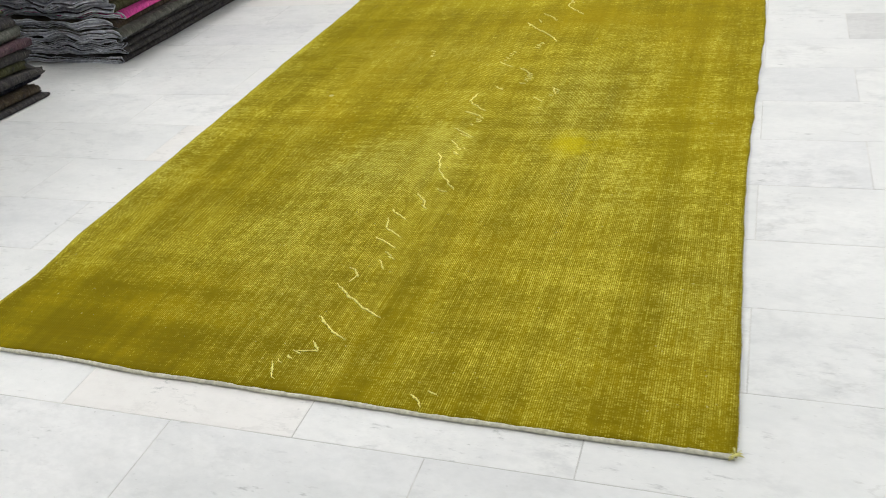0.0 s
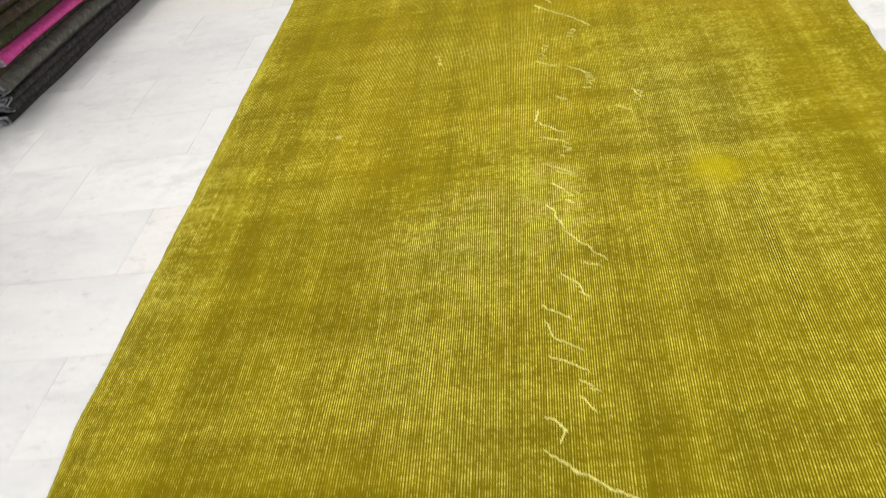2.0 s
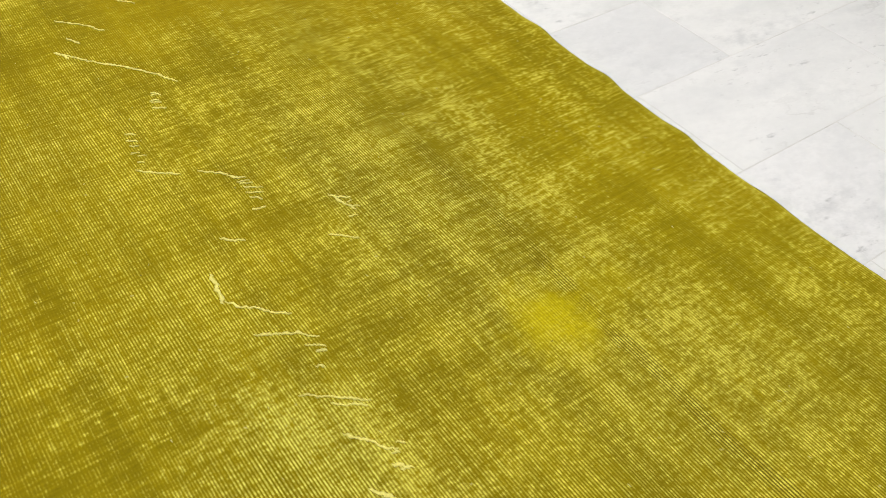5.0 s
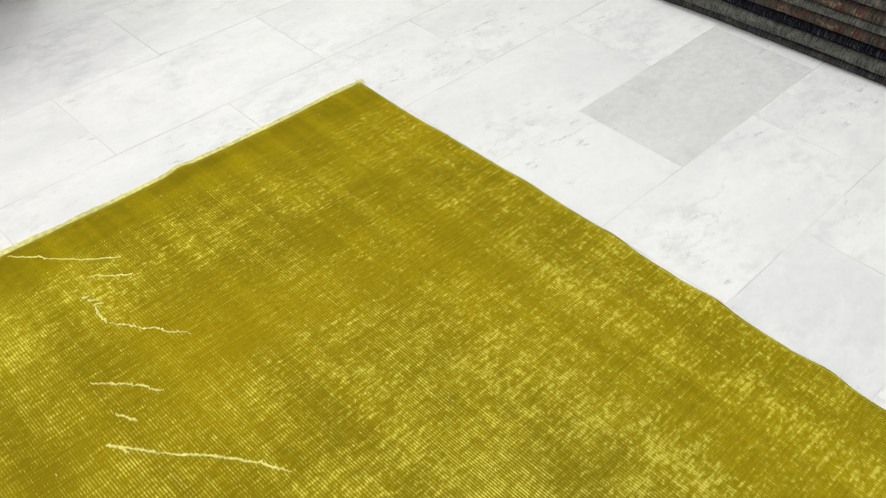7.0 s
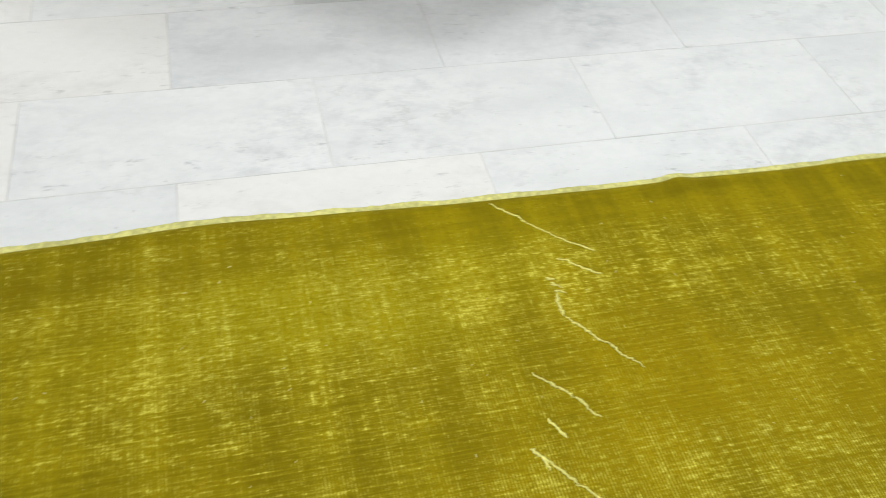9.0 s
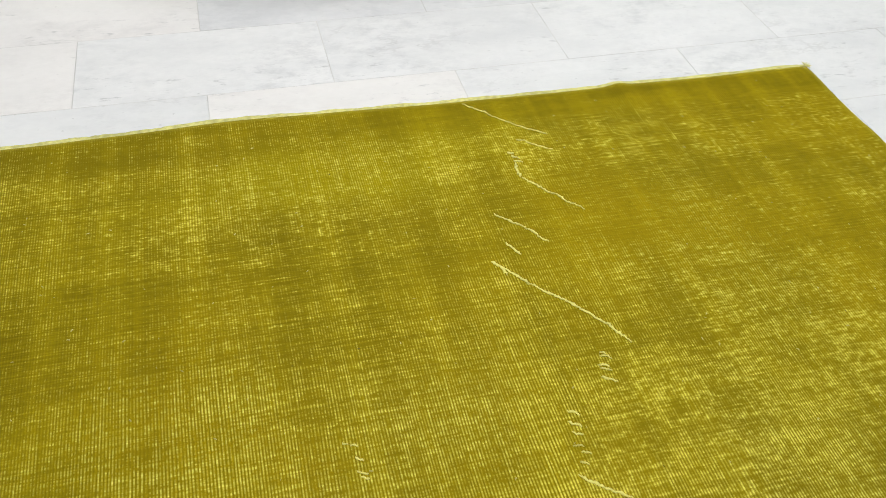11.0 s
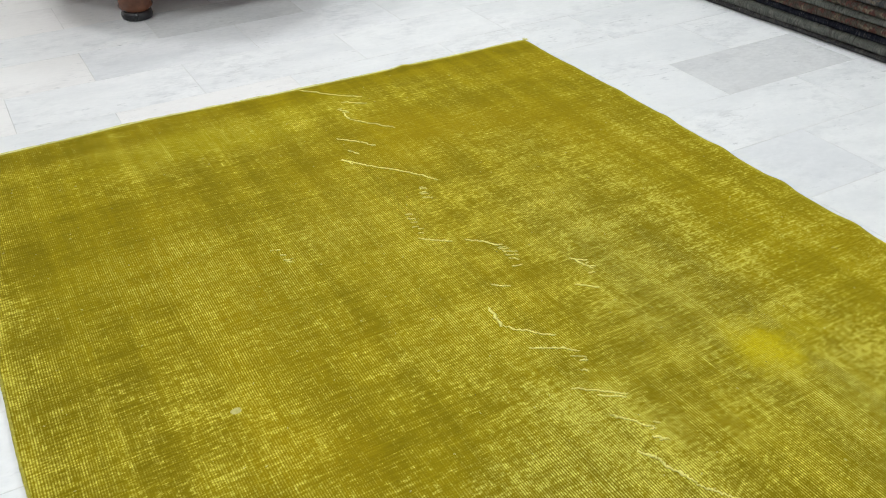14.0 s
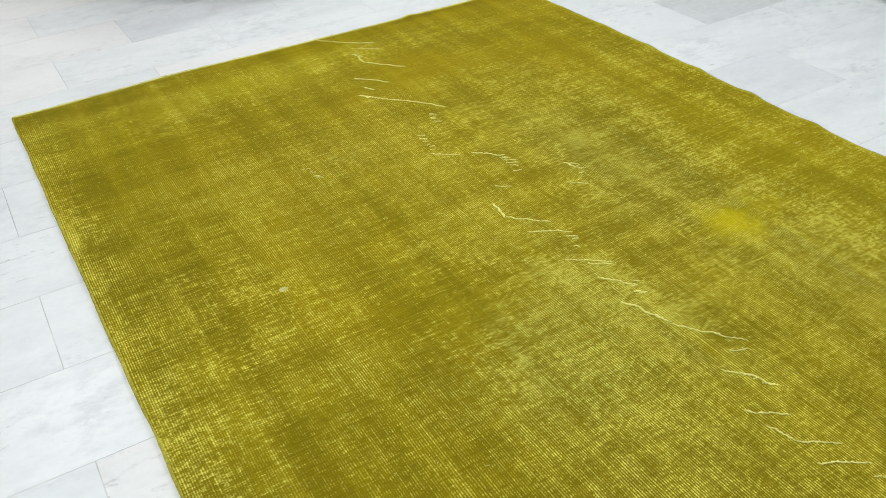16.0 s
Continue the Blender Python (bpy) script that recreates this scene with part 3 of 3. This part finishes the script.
def folded_rug(place, depth, length, thick, materials, label, seed, group, ruffle=1.0, z0=0.0, crumple=0.0):
    """A carpet folded twice; its fold looks along -x of its own frame, its length runs along y."""
    root = tagged(new("folded_rug"), label, "folded carpet", group)
    steps = 36
    for name, low, high, tuck in (("outer_fold", 0.0, thick, 0.0), ("inner_fold", thick * 0.27, thick * 0.73, 0.012)):
        sheet = thick * 0.22
        jut = random.uniform(-0.015, 0.015) * ruffle
        section = fold_section(depth, low, high, sheet, tuck)
        size = len(section)
        verts, faces, slots = [], [], []
        for j in range(steps + 1):
            y = length * j / steps
            sway = 0.016 * noise.noise((y * 1.3, seed, 0)) + 0.006 * noise.noise((y * 5, seed, 3))
            near_end = math.exp(-min(y, length - y) / 0.14) * ruffle
            for sx, sz in section:
                wave = 0.006 * noise.noise((y * 2.1, seed * 0.37, 7)) * sz / thick
                high = z0 + sz
                ripple = near_end * min(1.0, high / 0.10) * 0.026 * noise.noise((sx * 8, high * 5, crumple))
                ripple += near_end * 0.16 * thick * noise.noise((sx * 14, sz * 20, seed))
                slip = near_end * (0.022 * noise.noise((sx * 6, sz * 40, seed)) + 0.008 * noise.noise((sx * 55, sz * 30, seed)))
                swell = 1.0 - 0.12 * near_end * math.exp(-sx / 0.05)
                verts.append((sx + sway * math.exp(-sx / 0.3), y + slip + (jut if y > length / 2 else -jut), max(sz * swell + wave + ripple, -z0)))
        for j in range(steps):
            for k in range(size):
                n = (k + 1) % size
                faces.append((j * size + k, (j + 1) * size + k, (j + 1) * size + n, j * size + n))
                slots.append(0 if k < size // 2 else 1)
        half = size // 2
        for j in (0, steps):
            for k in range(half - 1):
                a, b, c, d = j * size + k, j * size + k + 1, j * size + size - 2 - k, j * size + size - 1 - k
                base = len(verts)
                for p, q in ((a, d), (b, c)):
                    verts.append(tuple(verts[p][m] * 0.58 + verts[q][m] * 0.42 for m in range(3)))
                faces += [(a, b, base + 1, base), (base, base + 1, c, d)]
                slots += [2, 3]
        mesh_object(name, verts, faces, materials, root, True, slots)
    root.matrix_basis = place
    return root


CHARCOAL = carpet("charcoal_carpet", (0.055, 0.052, 0.055), (0.075, 0.07, 0.065), (0.10, 0.095, 0.09), 0.6)
GREYGREEN = carpet("grey_green_carpet", (0.12, 0.125, 0.11), (0.17, 0.17, 0.15), (0.09, 0.08, 0.075), 0.8)
BROWN = carpet("brown_carpet", (0.075, 0.058, 0.042), (0.10, 0.078, 0.052), (0.05, 0.045, 0.05), 0.8)
OLIVE = carpet("dark_olive_carpet", (0.06, 0.062, 0.03), (0.09, 0.09, 0.045), (0.05, 0.05, 0.05), 0.8)
PINK = carpet("bright_pink_carpet", (0.80, 0.09, 0.40), (0.84, 0.12, 0.44), (0.74, 0.08, 0.36), 0.5)
NAVY = carpet("navy_carpet", (0.009, 0.010, 0.018), (0.014, 0.015, 0.024), (0.02, 0.02, 0.025), 0.5)
PATTERNED = carpet("rust_patterned_carpet", (0.085, 0.072, 0.058), (0.125, 0.050, 0.042), (0.20, 0.165, 0.11), 0.9)
PATTERNED_GREY = carpet("grey_patterned_carpet", (0.14, 0.13, 0.12), (0.09, 0.095, 0.10), (0.26, 0.20, 0.14), 0.9)
PURPLE = carpet("dull_purple_carpet", (0.10, 0.06, 0.075), (0.13, 0.08, 0.09), (0.07, 0.06, 0.07), 0.8)
WORDS = {
    "charcoal_carpet": "charcoal grey", "grey_green_carpet": "grey-green", "brown_carpet": "dark brown", "dark_olive_carpet": "dark olive",
    "bright_pink_carpet": "bright pink", "navy_carpet": "navy blue", "rust_patterned_carpet": "rust and beige patterned",
    "grey_patterned_carpet": "grey and tan patterned", "dull_purple_carpet": "dull purple",
}


def stack(base, layers, depth, length, group, seed, ruffle=1.0):
    """Carpets one on another. layers: material, thickness, how far its fold stands back."""
    z = 0.001
    for k, (material, thick, back, *shift) in enumerate(layers):
        turn = random.uniform(-0.5, 0.5)
        place = base @ pose(back, random.uniform(-0.010, 0.010) * ruffle + sum(shift), z, 0, 0, turn * 0.6)
        label = WORDS[material.name] + " carpet folded over in a stack of carpets"
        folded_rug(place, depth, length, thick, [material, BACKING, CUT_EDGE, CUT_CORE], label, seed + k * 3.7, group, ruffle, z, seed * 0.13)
        z += thick * 1.0


random.seed(4)
# the stack beside the rug's right side, its folds towards the rug
stack(pose(1.006, -1.95, 0, 0, 0, 3.7), [
    (CHARCOAL, 0.022, 0.012), (GREYGREEN, 0.037, 0.0), (NAVY, 0.026, 0.026), (PATTERNED, 0.036, 0.010), (GREYGREEN, 0.028, 0.014),
    (PATTERNED, 0.031, 0.006), (PATTERNED_GREY, 0.030, 0.012), (PATTERNED, 0.032, 0.010), (CHARCOAL, 0.028, 0.02), (PATTERNED_GREY, 0.032, 0.012),
    (BROWN, 0.03, 0.02), (PATTERNED, 0.032, 0.015), (GREYGREEN, 0.03, 0.02), (PATTERNED_GREY, 0.03, 0.02), (NAVY, 0.03, 0.03),
], 0.75, 3.2, "carpets stacked by the long side", 11)
# the long stack on the other side; its cut ends look towards the entrance
stack(pose(-2.70, 1.9, 0, 0, 0, 176.4), [
    (CHARCOAL, 0.034, 0.012), (CHARCOAL, 0.034, 0.004), (CHARCOAL, 0.030, 0.0), (CHARCOAL, 0.034, -0.012), (GREYGREEN, 0.043, -0.045), (BROWN, 0.034, -0.02),
    (PINK, 0.029, -0.045, -0.05), (OLIVE, 0.053, -0.02), (BROWN, 0.045, -0.025), (OLIVE, 0.045, -0.015), (PURPLE, 0.045, -0.08), (BROWN, 0.045, -0.11),
    # Unseen upper carpets, added and set forward so they shade the floor.
    (CHARCOAL, 0.05, -0.13), (GREYGREEN, 0.05, -0.14), (OLIVE, 0.05, -0.13), (CHARCOAL, 0.05, -0.14), (PURPLE, 0.05, -0.13), (BROWN, 0.05, -0.12),
    (CHARCOAL, 0.06, -0.13), (OLIVE, 0.06, -0.12), (GREYGREEN, 0.06, -0.13), (BROWN, 0.06, -0.12), (CHARCOAL, 0.06, -0.12),
], 0.8, 2.93, "carpets in the long stack", 37, 1.5)
# the next stack, whose corner juts out nearer to the entrance
stack(pose(-3.045, -1.43, 0, 0, 0, 173.0), [
    (CHARCOAL, 0.030, -0.02), (BROWN, 0.045, 0.0), (NAVY, 0.035, 0.03), (CHARCOAL, 0.045, -0.02), (OLIVE, 0.035, 0.005), (CHARCOAL, 0.045, 0.0),
    (PURPLE, 0.035, -0.01), (GREYGREEN, 0.05, 0.02), (CHARCOAL, 0.05, 0.02), (OLIVE, 0.05, 0.07), (BROWN, 0.05, 0.08),
    (CHARCOAL, 0.05, 0.07), (PURPLE, 0.05, 0.08), (OLIVE, 0.05, 0.07), (BROWN, 0.05, 0.08), (CHARCOAL, 0.05, 0.08),
    # More unseen carpets, put on top to deepen the shade between the stacks.
    (OLIVE, 0.06, 0.08), (CHARCOAL, 0.06, 0.09), (BROWN, 0.06, 0.08), (GREYGREEN, 0.06, 0.09), (CHARCOAL, 0.06, 0.08),
], 0.8, 2.2, "carpets in the corner stack", 71, 1.2)


# ---- bun foot beyond the far end; unseen round body added for its shade ----
def lathe(profile, sides=32):
    bm = bmesh.new()
    rings = []
    for r, z in profile:
        rings.append([bm.verts.new((r * math.cos(2 * math.pi * k / sides), r * math.sin(2 * math.pi * k / sides), z)) for k in range(sides)])
    for a, b in zip(rings, rings[1:]):
        for k in range(sides):
            bm.faces.new((a[k], a[(k + 1) % sides], b[(k + 1) % sides], b[k]))
    bm.faces.new(rings[0][::-1])
    bm.faces.new(rings[-1])
    return bm


table = tagged(new("low_table"), "fat turned bun foot of dark wood; the low round body above is unseen, added to shade the floor", "table")
table.matrix_basis = pose(-0.88, 1.50, 0)
# Top and drum are unseen, sized to throw shade on the floor.
part("shade_top", lathe([(0.75, 0.40), (0.775, 0.408), (0.78, 0.42), (0.775, 0.434), (0.75, 0.44)], 64), WOOD, table, "", True)
part("shade_drum", lathe([(0.62, 0.165), (0.635, 0.17), (0.64, 0.19), (0.63, 0.205), (0.63, 0.399)], 64), WOOD, table, "", True)
for k in range(4):
    leg = part("leg", lathe([(0.056, 0.036), (0.066, 0.05), (0.070, 0.058), (0.066, 0.066), (0.069, 0.085), (0.067, 0.11), (0.058, 0.13), (0.045, 0.142), (0.05, 0.155), (0.046, 0.1645)]), WOOD, table, "", True)
    leg.matrix_basis = pose(0.58 * math.cos(math.radians(232 + 90 * k)), 0.58 * math.sin(math.radians(232 + 90 * k)), 0)
    part("foot_pad", lathe([(0.05, 0.0), (0.06, 0.006), (0.064, 0.02), (0.060, 0.034), (0.054, 0.038)]), RUBBER, leg, "black foot pad", True)


# ---- floor: marble tiles laid in half bond ----
floor = tagged(part("floor", box(X0 - 0.15, X1 + 0.15, Y0 - 0.15, Y1 + 0.15, -0.15, -0.0008), GROUT),
               "white polished marble tiles laid in half bond", "floor", kind="structure")
HALF, ROW = 0.303, 0.305
TX, TY = 0.290, -0.465


def tile_mesh(name, w, h, material):
    bm = box(-w / 2, w / 2, -h / 2, h / 2, -0.008, 0.0)
    rim = [e for e in bm.edges if all(abs(v.co.z) < 1e-6 for v in e.verts)]
    bmesh.ops.bevel(bm, geom=rim, offset=0.0007, segments=1, affect="EDGES")
    me = bpy.data.meshes.new(name)
    bm.to_mesh(me)
    bm.free()
    me.materials.append(material)
    return me


GAP = 0.0019
TILES = {m.name: tile_mesh("tile", 2 * HALF - GAP, ROW - GAP, m) for m in (MARBLE_WHITE, MARBLE_WARM, MARBLE_GREY_AND_SHADE, MARBLE_PALE_AND_SHADE)}
# Grey tiles; those in rows 3 and 4 also hold furniture shade as colour.
GREY_AND_SHADE_AT = {(0, -1), (-5, 4)}
PALE_AND_SHADE_AT = {(-2, -3), (-10, -7), (-6, 3), (-4, 3), (-2, -5), (-3, 4), (-10, -1), (-12, -1),
           (-7, -10), (-5, -10), (-3, -10), (-6, -11), (-4, -11), (-8, -11)}
rest_v, rest_f = [], []
random.seed(8)
for row in range(-22, 16):
    for col in range(-24, 10):
        if (col + row) % 2 == 0:
            continue
        x, y = TX + (col + 1) * HALF, TY + (row + 0.5) * ROW
        if not (X0 < x - HALF and x + HALF < X1 and Y0 < y - ROW / 2 and y + ROW / 2 < Y1):
            continue
        z = random.uniform(-0.0003, 0.0002)
        if -3.9 < x < 1.5 and -4.6 < y < 2.6:
            draw = random.random()
            material = MARBLE_GREY_AND_SHADE if (col, row) in GREY_AND_SHADE_AT else MARBLE_PALE_AND_SHADE if (col, row) in PALE_AND_SHADE_AT or draw < 0.02 else MARBLE_WARM if draw < (0.8 if x < -1.0 and y > -0.2 else 0.25) and x < -0.4 else MARBLE_WHITE
            tile = new("tile", TILES[material.name])
            tile.parent = floor
            tile.matrix_basis = pose(x, y, z, random.uniform(-0.05, 0.05), random.uniform(-0.05, 0.05), 0)
        else:
            a, b = HALF - GAP / 2, (ROW - GAP) / 2
            base = len(rest_v)
            rest_v += [(x + sx * a, y + sy * b, z + h) for h in (-0.008, 0) for sx, sy in ((-1, -1), (1, -1), (1, 1), (-1, 1))]
            rest_f += [(base + 4, base + 5, base + 6, base + 7)] + [(base + k, base + (k + 1) % 4, base + 4 + (k + 1) % 4, base + 4 + k) for k in range(4)]
tagged(mesh_object("outer_tiles", rest_v, rest_f, [MARBLE_WHITE], floor, smooth=False), "white marble tiles", kind="stuff")
